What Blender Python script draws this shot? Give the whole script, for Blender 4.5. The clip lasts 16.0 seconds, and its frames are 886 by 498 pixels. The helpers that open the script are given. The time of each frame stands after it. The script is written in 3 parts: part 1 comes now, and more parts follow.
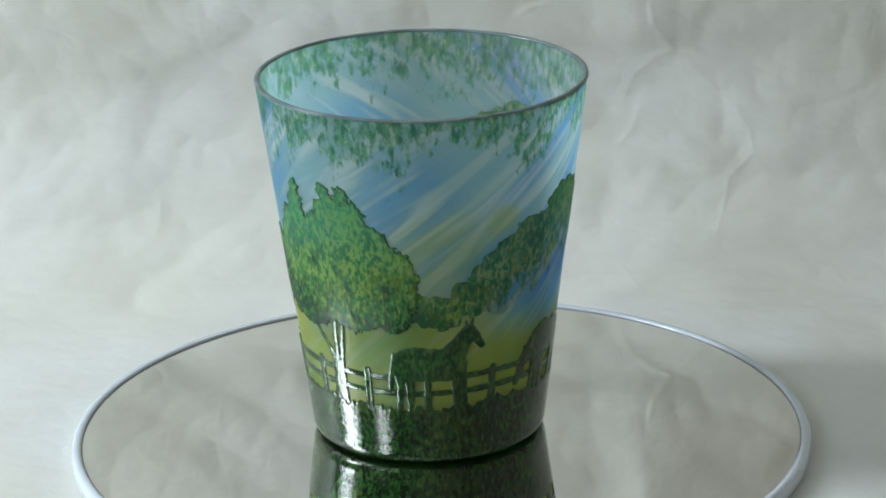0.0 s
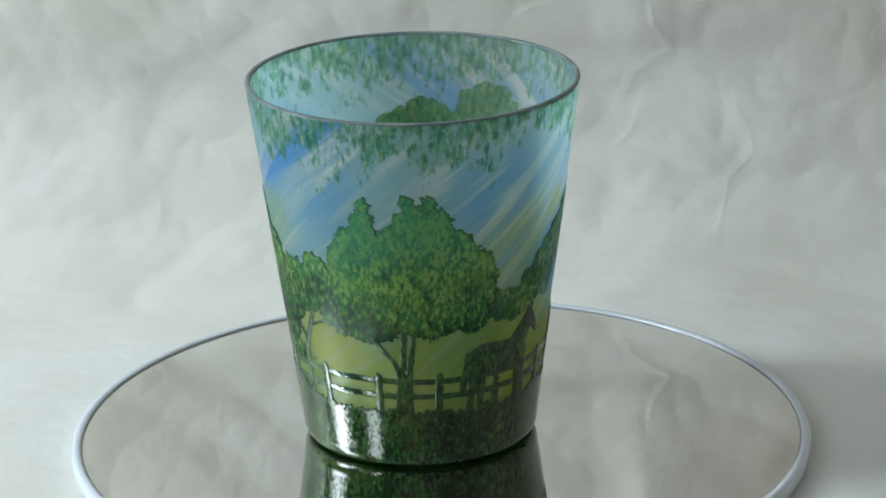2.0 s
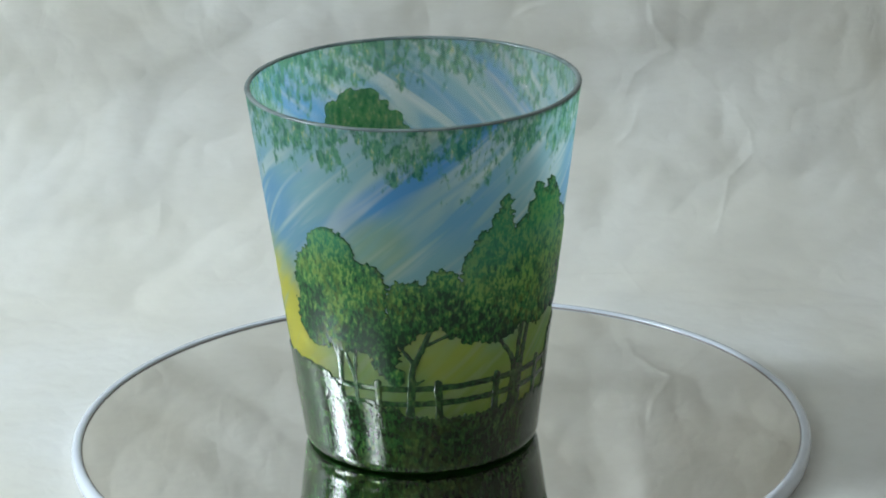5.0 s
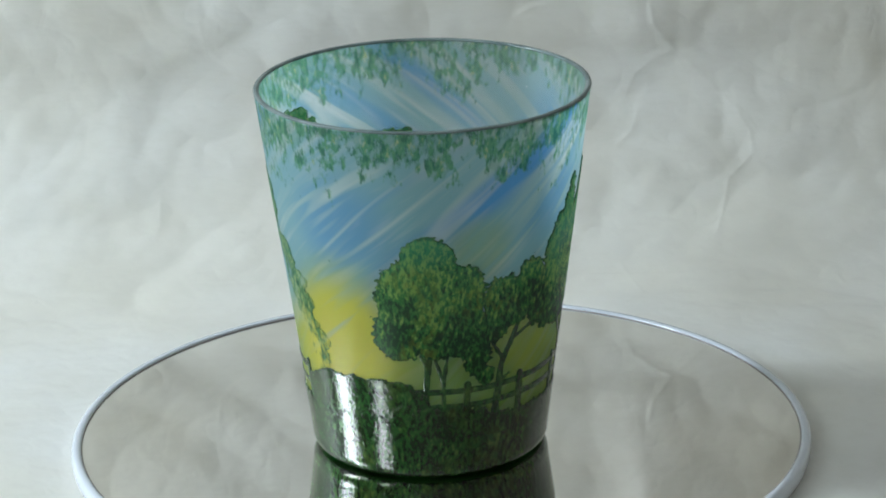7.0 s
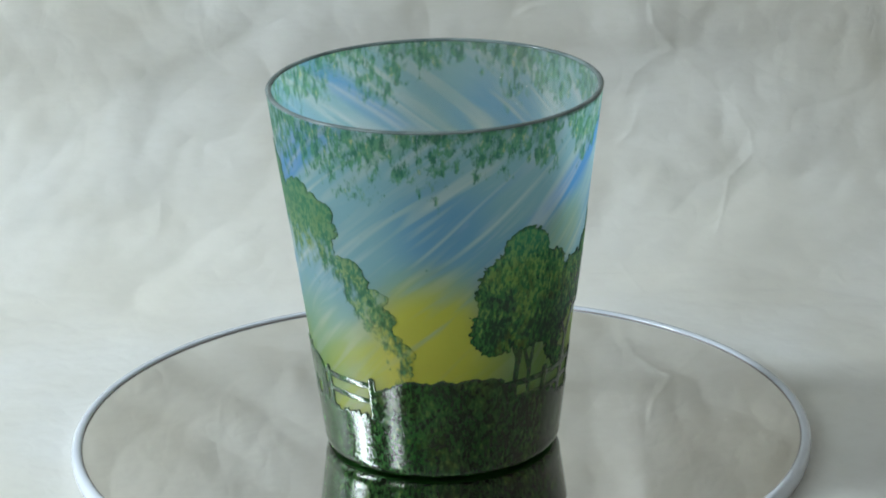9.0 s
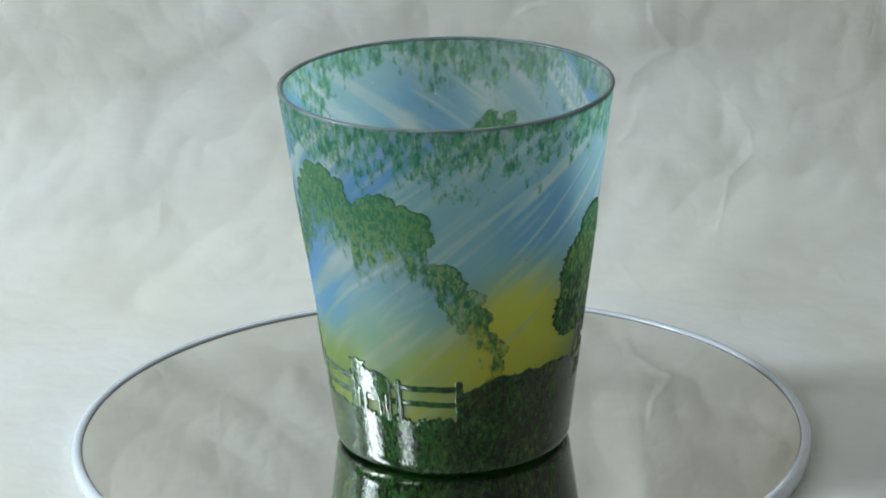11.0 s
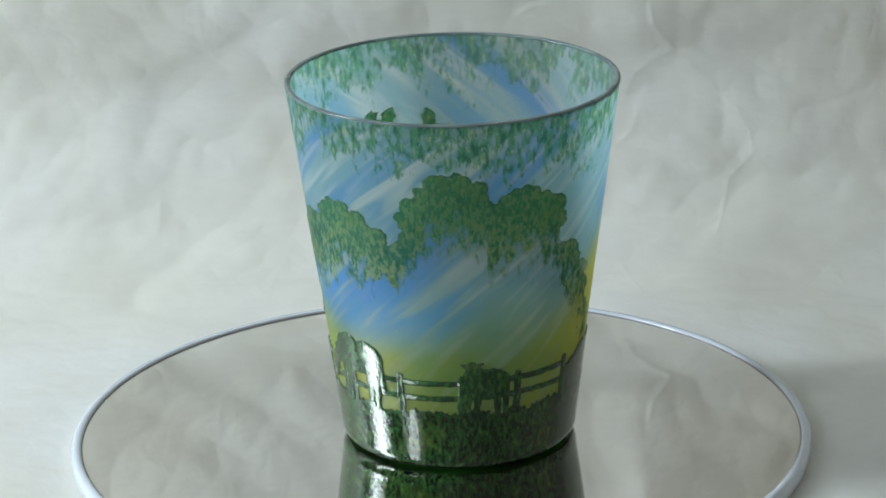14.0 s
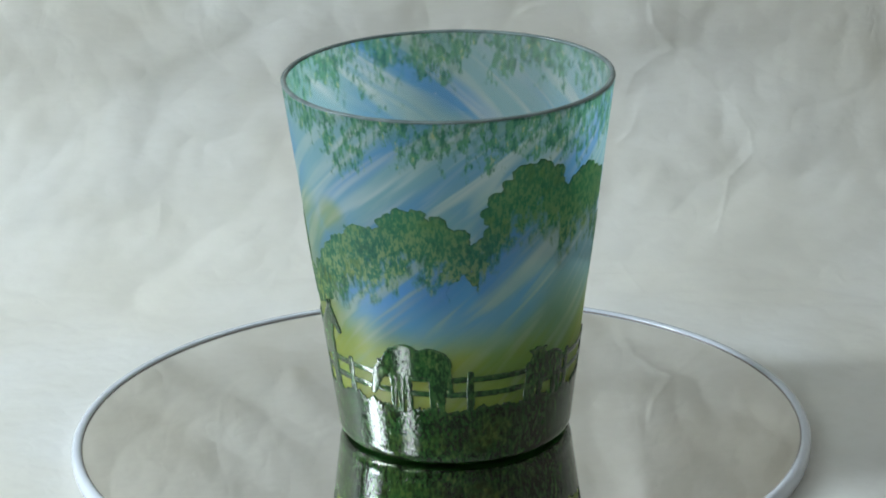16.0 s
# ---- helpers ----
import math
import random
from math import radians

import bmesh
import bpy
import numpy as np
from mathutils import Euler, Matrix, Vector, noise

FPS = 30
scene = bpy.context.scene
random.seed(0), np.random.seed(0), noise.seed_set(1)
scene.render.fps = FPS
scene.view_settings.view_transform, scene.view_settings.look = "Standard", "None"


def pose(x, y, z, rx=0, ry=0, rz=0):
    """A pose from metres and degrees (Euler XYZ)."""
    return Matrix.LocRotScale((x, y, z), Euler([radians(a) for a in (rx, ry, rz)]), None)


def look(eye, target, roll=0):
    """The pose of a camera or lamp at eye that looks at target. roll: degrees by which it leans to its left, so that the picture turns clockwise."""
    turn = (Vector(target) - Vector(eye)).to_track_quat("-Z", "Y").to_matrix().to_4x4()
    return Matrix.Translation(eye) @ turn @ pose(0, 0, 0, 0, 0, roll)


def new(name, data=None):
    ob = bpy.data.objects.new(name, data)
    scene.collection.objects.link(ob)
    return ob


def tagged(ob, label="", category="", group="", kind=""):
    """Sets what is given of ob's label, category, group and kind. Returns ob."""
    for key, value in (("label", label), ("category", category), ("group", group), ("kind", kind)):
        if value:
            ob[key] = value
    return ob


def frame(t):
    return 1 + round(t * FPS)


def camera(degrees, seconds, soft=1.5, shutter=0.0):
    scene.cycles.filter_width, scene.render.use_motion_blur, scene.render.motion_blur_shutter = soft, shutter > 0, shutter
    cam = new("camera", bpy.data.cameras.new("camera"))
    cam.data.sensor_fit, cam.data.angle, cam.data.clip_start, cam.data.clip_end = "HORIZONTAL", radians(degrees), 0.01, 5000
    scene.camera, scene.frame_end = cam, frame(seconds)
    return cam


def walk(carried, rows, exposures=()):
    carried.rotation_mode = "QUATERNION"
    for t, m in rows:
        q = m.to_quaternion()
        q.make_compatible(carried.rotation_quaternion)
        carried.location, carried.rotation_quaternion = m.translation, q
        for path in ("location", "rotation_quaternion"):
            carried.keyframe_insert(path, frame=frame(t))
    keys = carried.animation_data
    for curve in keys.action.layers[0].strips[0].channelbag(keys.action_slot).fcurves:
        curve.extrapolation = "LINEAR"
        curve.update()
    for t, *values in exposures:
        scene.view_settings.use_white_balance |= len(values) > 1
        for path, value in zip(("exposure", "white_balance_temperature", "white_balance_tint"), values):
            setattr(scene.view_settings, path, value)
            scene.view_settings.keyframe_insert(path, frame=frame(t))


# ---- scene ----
# ---------- camera: fixed, long lens ----------
cam = camera(16.61, 16.0, soft=1.9)
EYE = Matrix.Translation((0.0, -0.95376, 0.39942))
FACING = Euler((radians(90) - 0.33815, 0.0, -0.00272), "XYZ").to_matrix().to_4x4()
STAND = EYE @ FACING @ Matrix.Rotation(-0.02656, 4, "Z")
walk(cam, [(0.0, STAND), (16.0, STAND)], exposures=[(0.0, 0.0), (16.0, 0.0)])

# ---------- light: overcast daylight through three side windows ----------
world = bpy.data.worlds.new("overcast_sky")
scene.world = world
world.use_nodes = True
wn = world.node_tree.nodes
sky = wn.new("ShaderNodeTexSky")
sky.sky_type, sky.sun_disc = "NISHITA", False
sky.sun_elevation, sky.sun_rotation = radians(35), radians(-90)
world.node_tree.links.new(sky.outputs[0], wn["Background"].inputs[0])
wn["Background"].inputs[1].default_value = 0.1


def window_light(name, place, toward, width, height, watts, colour):
    lamp = bpy.data.lights.new(name, "AREA")
    lamp.shape, lamp.size, lamp.size_y = "RECTANGLE", width, height
    lamp.energy, lamp.color = watts, colour
    ob = new(name, lamp)
    ob.matrix_world = look(place, toward)
    return ob


window_light("window_daylight", (-1.25, -0.08, 0.82), (0.0, -0.08, 0.82), 0.255, 1.06, 22.5, (0.815, 0.965, 1.06))
window_light("window_daylight", (-1.25, -1.12, 1.11), (0.0, -1.12, 1.11), 0.19, 0.9, 11.5, (0.84, 0.965, 1.03))
window_light("window_daylight", (-1.25, 0.62, 0.78), (0.0, 0.62, 0.78), 0.5, 0.95, 5.5, (0.815, 0.965, 1.06))

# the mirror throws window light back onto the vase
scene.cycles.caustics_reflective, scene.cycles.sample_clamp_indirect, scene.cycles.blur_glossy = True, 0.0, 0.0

# ---------- sizes of the vase, metres; artwork in degrees round it and millimetres up ----------
RIM_R, FOOT_R, TALL, WALL = 0.0549, 0.0383, 0.1239, 0.0018


def cone_r(z):
    return FOOT_R + (RIM_R - FOOT_R) * z / TALL


FOOT_ROUND, FOOT_RISE = 0.0027, 0.0056


def wall_r(z):
    """The outer face, with its rounded foot."""
    if z >= FOOT_RISE:
        return cone_r(z)
    q = min(1.0, (FOOT_RISE - z) / (FOOT_RISE - 0.0006))
    return cone_r(FOOT_RISE) - FOOT_ROUND + FOOT_ROUND * math.sqrt(1 - q * q)


# ---------- material helpers ----------
class Mat:
    def __init__(self, name, group=False):
        if group:
            self.tree = bpy.data.node_groups.new(name, "ShaderNodeTree")
        else:
            self.m = bpy.data.materials.new(name)
            self.m.use_nodes = True
            self.tree = self.m.node_tree
            self.tree.nodes.clear()

    def n(self, kind, **props):
        node = self.tree.nodes.new("ShaderNode" + kind)
        for key, value in props.items():
            if key == "op":
                node.operation = value
            elif key == "blend":
                node.data_type, node.blend_type = "RGBA", value
        return node

    def link(self, a, b):
        if isinstance(a, (int, float, tuple)):
            b.default_value = a
        else:
            self.tree.links.new(a, b)

    def math(self, op, a, b=0.0, clamp=False):
        node = self.n("Math", op=op)
        node.use_clamp = clamp
        self.link(a, node.inputs[0])
        self.link(b, node.inputs[1])
        return node.outputs[0]

    def vec(self, op, a, b=None, scale=None):
        node = self.n("VectorMath", op=op)
        self.link(a, node.inputs[0])
        if b is not None:
            self.link(b, node.inputs[1])
        if scale is not None:
            self.link(scale, node.inputs[3])
        return node.outputs["Value"] if op in ("DISTANCE", "LENGTH", "DOT_PRODUCT") else node.outputs[0]

    def mix(self, f, a, b, blend="MIX"):
        node = self.n("Mix", blend=blend)
        self.link(f, node.inputs[0])
        self.link(a if not isinstance(a, tuple) else (*a, 1.0)[:4], node.inputs[6])
        self.link(b if not isinstance(b, tuple) else (*b, 1.0)[:4], node.inputs[7])
        return node.outputs[2]

    def span(self, v, a, b, lo=0.0, hi=1.0, smooth=True):
        node = self.n("MapRange")
        node.interpolation_type = "SMOOTHSTEP" if smooth else "LINEAR"
        self.link(v, node.inputs[0])
        for i, x in zip((1, 2, 3, 4), (a, b, lo, hi)):
            node.inputs[i].default_value = x
        return node.outputs[0]

    def noise(self, co, scale, detail=3.0, rough=0.5, distort=0.0):
        node = self.n("TexNoise")
        self.link(co, node.inputs["Vector"])
        node.inputs["Scale"].default_value = scale
        node.inputs["Detail"].default_value = detail
        node.inputs["Roughness"].default_value = rough
        node.inputs["Distortion"].default_value = distort
        return node.outputs[0]

    def cells(self, co, scale):
        node = self.n("TexVoronoi")
        self.link(co, node.inputs["Vector"])
        node.inputs["Scale"].default_value = scale
        return node.outputs["Distance"], node.outputs["Color"]

    def bump(self, height, strength, distance):
        node = self.n("Bump")
        self.link(height, node.inputs["Height"])
        node.inputs["Strength"].default_value = strength
        node.inputs["Distance"].default_value = distance
        return node.outputs[0]

    def surface(self, colour, rough=0.5, metal=0.0, normal=None, through_light=0.0, coat=0.0, spec=0.5):
        bsdf = self.n("BsdfPrincipled")
        self.link(colour if not isinstance(colour, tuple) else (*colour, 1.0)[:4], bsdf.inputs["Base Color"])
        self.link(rough, bsdf.inputs["Roughness"])
        self.link(metal, bsdf.inputs["Metallic"])
        self.link(coat, bsdf.inputs["Coat Weight"])
        bsdf.inputs["Coat Roughness"].default_value = 0.06
        self.link(spec, bsdf.inputs["Specular IOR Level"])
        if normal is not None:
            self.link(normal, bsdf.inputs["Normal"])
        out, shader = self.n("OutputMaterial"), bsdf.outputs[0]
        if through_light:
            thin, both = self.n("BsdfTranslucent"), self.n("MixShader")
            self.link(colour if not isinstance(colour, tuple) else (*colour, 1.0)[:4], thin.inputs[0])
            both.inputs[0].default_value = through_light
            self.link(bsdf.outputs[0], both.inputs[1])
            self.link(thin.outputs[0], both.inputs[2])
            shader = both.outputs[0]
        self.link(shader, out.inputs[0])
        return self.m


def polar(deg, mm, inset=0.0):
    """A place on the vase's outer face."""
    z = mm / 1000
    r = cone_r(z) - inset
    return (r * math.cos(radians(-deg)), r * math.sin(radians(-deg)), z)


# ---------- the vase's painted sky, shared by the wall and the faded tree line ----------
def sky_group():
    g = Mat("enamel_sky", group=True)
    g.tree.interface.new_socket("Color", in_out="OUTPUT", socket_type="NodeSocketColor")
    out = g.tree.nodes.new("NodeGroupOutput")
    co = g.n("TexCoord").outputs["Object"]
    sep = g.n("SeparateXYZ")
    g.link(co, sep.inputs[0])
    z = sep.outputs[2]
    turn = g.n("VectorRotate")
    turn.rotation_type = "Z_AXIS"
    g.link(co, turn.inputs["Vector"])
    g.link(g.math("MULTIPLY", z, -24.0), turn.inputs["Angle"])
    slanted = g.vec("MULTIPLY", turn.outputs[0], (1.0, 1.0, 0.24))
    streak = g.noise(slanted, 115, 1.5, 0.45, 0.9)
    thin = g.noise(slanted, 230, 1.5, 0.45, 0.9)
    wide = g.noise(slanted, 32, 2.0, 0.5, 0.4)
    cloud = g.noise(co, 24, 2.0)
    # blue ground with greener, greyer fields and soft cream wisps drawn across it
    blue = g.mix(g.span(wide, 0.33, 0.57), (0.135, 0.385, 0.72), (0.33, 0.55, 0.61))
    pale = g.mix(g.span(cloud, 0.4, 0.62), (0.92, 0.86, 0.69), (0.90, 0.89, 0.86))
    wisp = g.math("MAXIMUM", g.math("MULTIPLY", g.span(streak, 0.43, 0.74), 0.62), g.math("MULTIPLY", g.span(thin, 0.48, 0.78), 0.28))
    up = g.mix(g.math("MULTIPLY", wisp, g.span(cloud, 0.35, 0.62, 0.40, 1.0)), blue, pale)
    # blue spots paint in the bluer tint light gives the turned-away edges
    for deg, mm in ((248, 90), (165, 99), (352, 99), (95, 97)):
        deep = g.span(g.vec("DISTANCE", co, polar(deg, mm)), 0.024, 0.006)
        up = g.mix(g.math("MULTIPLY", deep, g.span(streak, 0.62, 0.42, 0.0, 0.5)), up, (0.11, 0.36, 0.70))
    # warm lower sky
    zz = g.math("ADD", z, g.math("MULTIPLY", g.math("SUBTRACT", wide, 0.5), 0.050))
    low = g.span(zz, 0.078, 0.042)
    for deg, mm, reach, amount in ((254, 50, 0.034, 1.0), (170, 47, 0.026, 0.9), (83, 72, 0.028, 0.55), (345, 43, 0.022, 0.8), (60, 50, 0.022, 0.7), (60, 85, 0.010, 0.6), (195, 82, 0.016, 0.4)):
        near = g.vec("DISTANCE", co, polar(deg, mm))
        low = g.math("MAXIMUM", low, g.math("MULTIPLY", g.span(near, reach, reach * 0.35), g.span(streak, 0.32, 0.52, 0.55 * amount, amount)))
    # blue sky paint, made stronger to stand for mirror-thrown light on it
    for deg, mm in ((350, 63), (17, 61), (44, 64)):
        cool = g.span(g.vec("DISTANCE", co, polar(deg, mm)), 0.026, 0.008)
        low = g.math("MULTIPLY", low, g.math("SUBTRACT", 1.0, g.math("MULTIPLY", cool, 0.8)))
        up = g.mix(g.math("MULTIPLY", cool, g.span(streak, 0.64, 0.42, 0.0, 0.55)), up, (0.12, 0.42, 0.84))
    warm = g.mix(g.span(cloud, 0.36, 0.6), (0.28, 0.41, 0.12), (0.46, 0.51, 0.11))
    warm = g.mix(g.math("MULTIPLY", g.span(streak, 0.5, 0.66), 0.35), warm, (0.50, 0.56, 0.40))
    sun = g.vec("DISTANCE", co, polar(254, 50))
    warm = g.mix(g.span(sun, 0.034, 0.012), warm, (0.70, 0.66, 0.11))
    shade = g.mix(g.math("MULTIPLY", low, g.span(streak, 0.28, 0.52, 0.88, 1.0)), up, warm)
    # leaf fringe under the lip: loose hanging flecks, thinning out downward
    tall = g.vec("MULTIPLY", co, (1.0, 1.0, 0.46))
    leaf = g.noise(tall, 500, 3.0, 0.62)
    mass = g.noise(g.vec("MULTIPLY", co, (1.0, 1.0, 0.75)), 88, 2.0, 0.55)
    climb = g.math("MULTIPLY", g.math("SUBTRACT", z, 0.1104), 21.0)
    edge = g.math("ADD", leaf, g.math("ADD", climb, g.math("MULTIPLY", g.math("SUBTRACT", mass, 0.5), 1.25)))
    fringe = g.math("MULTIPLY", g.span(edge, 0.45, 0.62), g.span(z, 0.086, 0.098))
    gaps = g.span(g.noise(tall, 380, 3.0, 0.65), 0.46, 0.62, 1.0, 0.30)
    tone = g.noise(tall, 520, 3.0, 0.6)
    leafy = g.mix(g.span(tone, 0.38, 0.54), (0.025, 0.19, 0.095), (0.12, 0.37, 0.18))
    leafy = g.mix(g.span(tone, 0.58, 0.72), leafy, (0.54, 0.60, 0.28))
    shade = g.mix(g.math("MULTIPLY", g.math("MULTIPLY", fringe, gaps), 0.86), shade, leafy)
    near, _ = g.cells(co, 75)
    speck = g.math("MULTIPLY", g.span(near, 0.075, 0.045), g.math("MULTIPLY", g.span(z, 0.060, 0.080), g.span(cloud, 0.44, 0.52)))
    shade = g.mix(g.math("MULTIPLY", speck, 0.7), shade, (0.05, 0.22, 0.12))
    shade = g.mix(g.span(z, 0.020, 0.016), shade, (0.012, 0.045, 0.014))
    # greener strip at the foot paints in the glow of refracted light
    shade = g.mix(g.span(z, 0.0046, 0.0036), shade, (0.016, 0.070, 0.014))
    g.link(shade, out.inputs[0])
    return g.tree


SKY = sky_group()


def use_sky(m):
    node = m.tree.nodes.new("ShaderNodeGroup")
    node.node_tree = SKY
    return node.outputs[0]


def wall_material():
    m = Mat("satin_enamelled_glass")
    co = m.n("TexCoord").outputs["Object"]
    sep = m.n("SeparateXYZ")
    m.link(co, sep.inputs[0])
    gloss = m.span(sep.outputs[2], 0.024, 0.019, 0.36, 0.07)
    relief = m.bump(m.noise(co, 900, 3.0), 0.10, 0.0003)
    # tree tops repeat here in a lighter green, painting in light coming through
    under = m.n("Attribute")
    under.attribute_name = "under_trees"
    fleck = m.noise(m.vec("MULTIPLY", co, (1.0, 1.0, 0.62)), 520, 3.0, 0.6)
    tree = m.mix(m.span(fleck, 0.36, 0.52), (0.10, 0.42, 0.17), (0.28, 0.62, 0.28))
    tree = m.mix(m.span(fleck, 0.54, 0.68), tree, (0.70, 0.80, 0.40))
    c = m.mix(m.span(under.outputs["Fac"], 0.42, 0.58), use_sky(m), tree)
    return m.surface(c, gloss, normal=relief, through_light=0.65)


def leaf_paint(m, co, deep, mid, light, blue, yellow=0.55):
    tall = m.vec("MULTIPLY", co, (1.0, 1.0, 0.5))
    _, tint = m.cells(tall, 800)
    sep = m.n("SeparateColor")
    m.link(tint, sep.inputs[0])
    fleck = m.noise(tall, 800, 3.0, 0.68)
    mass = m.noise(co, 85, 3.0, 0.55)
    big = m.noise(co, 34, 2.0)
    value = m.math("ADD", m.math("MULTIPLY", fleck, 0.95), m.math("ADD", m.math("MULTIPLY", mass, 0.36), m.math("MULTIPLY", sep.outputs[0], 0.12)))
    z = m.n("SeparateXYZ")
    m.link(co, z.inputs[0])
    # the greens run darker on the lower sprays and lighter on the upper ones
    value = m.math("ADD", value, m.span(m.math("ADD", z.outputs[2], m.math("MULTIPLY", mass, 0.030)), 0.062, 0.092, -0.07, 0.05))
    c = m.mix(m.span(value, 0.595, 0.700), deep, mid)
    c = m.mix(m.span(value, 0.735, 0.840), c, light)
    # yellower sprays among the green
    spray = m.math("MULTIPLY", m.span(m.noise(co, 60, 2.0), 0.46, 0.66), m.span(sep.outputs[1], 0.25, 0.85))
    c = m.mix(m.math("MULTIPLY", spray, yellow), c, (0.32, 0.40, 0.05))
    c = m.mix(m.math("MULTIPLY", m.span(m.math("ADD", z.outputs[2], m.math("MULTIPLY", big, 0.03)), 0.080, 0.106), 0.58), c, blue)
    return c, fleck


def crown_material():
    m = Mat("etched_green_foliage")
    co = m.n("TexCoord").outputs["Object"]
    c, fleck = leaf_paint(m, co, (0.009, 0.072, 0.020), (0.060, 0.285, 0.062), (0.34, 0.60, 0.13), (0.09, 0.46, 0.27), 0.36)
    # dark outline: shade at the relief's edge, put into the colour
    rim = m.n("Attribute")
    rim.attribute_name = "rim"
    c = m.mix(m.math("MULTIPLY", rim.outputs["Fac"], 0.62), c, (0.008, 0.034, 0.018))
    return m.surface(c, 0.27, normal=m.bump(fleck, 0.35, 0.0004), through_light=0.62, spec=1.0)


def far_trees_material():
    m = Mat("etched_faded_foliage")
    co = m.n("TexCoord").outputs["Object"]
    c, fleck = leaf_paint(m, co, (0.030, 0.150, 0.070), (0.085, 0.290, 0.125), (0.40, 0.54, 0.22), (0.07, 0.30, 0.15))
    fade = m.n("Attribute")
    fade.attribute_name = "fade"
    tall = m.vec("MULTIPLY", co, (1.0, 1.0, 0.55))
    spots = m.noise(tall, 300, 3.0, 0.6)
    cover = m.span(m.math("ADD", fade.outputs["Fac"], m.math("MULTIPLY", m.math("SUBTRACT", spots, 0.5), 1.7)), 0.25, 0.72)
    # same painted edge shade, weaker where the trees fade
    rim = m.n("Attribute")
    rim.attribute_name = "rim"
    c = m.mix(m.math("MULTIPLY", rim.outputs["Fac"], m.math("MULTIPLY", fade.outputs["Fac"], 0.40)), c, (0.012, 0.060, 0.036))
    return m.surface(m.mix(m.math("MULTIPLY", cover, 0.93), use_sky(m), c), 0.36, normal=m.bump(fleck, 0.25, 0.0004), through_light=0.6)


def dark_material(name, deep, mid, light, rough):
    m = Mat(name)
    co = m.n("TexCoord").outputs["Object"]
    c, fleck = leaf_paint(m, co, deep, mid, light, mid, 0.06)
    c = m.mix(m.math("MULTIPLY", m.span(m.noise(co, 55, 2.0), 0.5, 0.66), 0.13), c, (0.045, 0.028, 0.008))
    ripple = m.math("ADD", m.noise(co, 1000, 2.0, 0.6), m.math("MULTIPLY", m.noise(co, 330, 1.0), 0.5))
    return m.surface(c, rough, normal=m.bump(ripple, 0.29, 0.0003), spec=0.6)


def lining_material():
    """The inner face of the glass, through which the enamel's back shows; a white veil is added to brighten the inside.
    """
    m = Mat("clear_inner_glass")
    co = m.n("TexCoord").outputs["Object"]
    clear, shine, both, out = m.n("BsdfTransparent"), m.n("BsdfGlossy"), m.n("MixShader"), m.n("OutputMaterial")
    clear.inputs[0].default_value = (0.985, 0.99, 0.985, 1.0)
    m.link(m.span(m.noise(co, 120, 3.0), 0.3, 0.7, 0.10, 0.20), shine.inputs["Roughness"])
    fresnel = m.n("Fresnel")
    fresnel.inputs[0].default_value = 1.35
    m.link(fresnel.outputs[0], both.inputs[0])
    m.link(clear.outputs[0], both.inputs[1])
    m.link(shine.outputs[0], both.inputs[2])
    lighten, glow, veil, cast = m.n("BsdfDiffuse"), m.n("BsdfTranslucent"), m.n("MixShader"), m.n("MixShader")
    lighten.inputs[0].default_value = glow.inputs[0].default_value = (0.97, 0.95, 0.93, 1.0)
    veil.inputs[0].default_value, cast.inputs[0].default_value = 0.5, 0.14
    m.link(lighten.outputs[0], veil.inputs[1])
    m.link(glow.outputs[0], veil.inputs[2])
    m.link(both.outputs[0], cast.inputs[1])
    m.link(veil.outputs[0], cast.inputs[2])
    m.link(cast.outputs[0], out.inputs[0])
    return m.m


M_WALL = wall_material()
M_LINING = lining_material()
M_CROWN = crown_material()
M_FAR = far_trees_material()

M_GRASS = dark_material("polished_dark_grass", (0.007, 0.027, 0.008), (0.018, 0.064, 0.017), (0.050, 0.100, 0.024), 0.032)
M_WOOD = dark_material("polished_dark_green_glass", (0.009, 0.036, 0.012), (0.024, 0.085, 0.023), (0.066, 0.130, 0.034), 0.04)
_m = Mat("blue_grey_lip_glass")
M_LIP = _m.surface(_m.mix(_m.span(_m.noise(_m.n("TexCoord").outputs["Object"], 90), 0.4, 0.6), (0.15, 0.20, 0.20), (0.22, 0.28, 0.28)), 0.14, through_light=0.2)


def mirror_material():
    m = Mat("silvered_mirror")
    co = m.n("TexCoord").outputs["Object"]
    smear = m.span(m.noise(co, 14, 4.0), 0.35, 0.75, 0.012, 0.03)
    return m.surface((0.86, 0.84, 0.80), smear, metal=1.0)


def ring_material():
    m = Mat("white_lacquered_metal")
    co = m.n("TexCoord").outputs["Object"]
    c = m.mix(m.noise(co, 60, 3.0), (0.60, 0.64, 0.72), (0.70, 0.73, 0.80))
    return m.surface(c, 0.22, normal=m.bump(m.noise(co, 400), 0.03, 0.0003), coat=0.5)


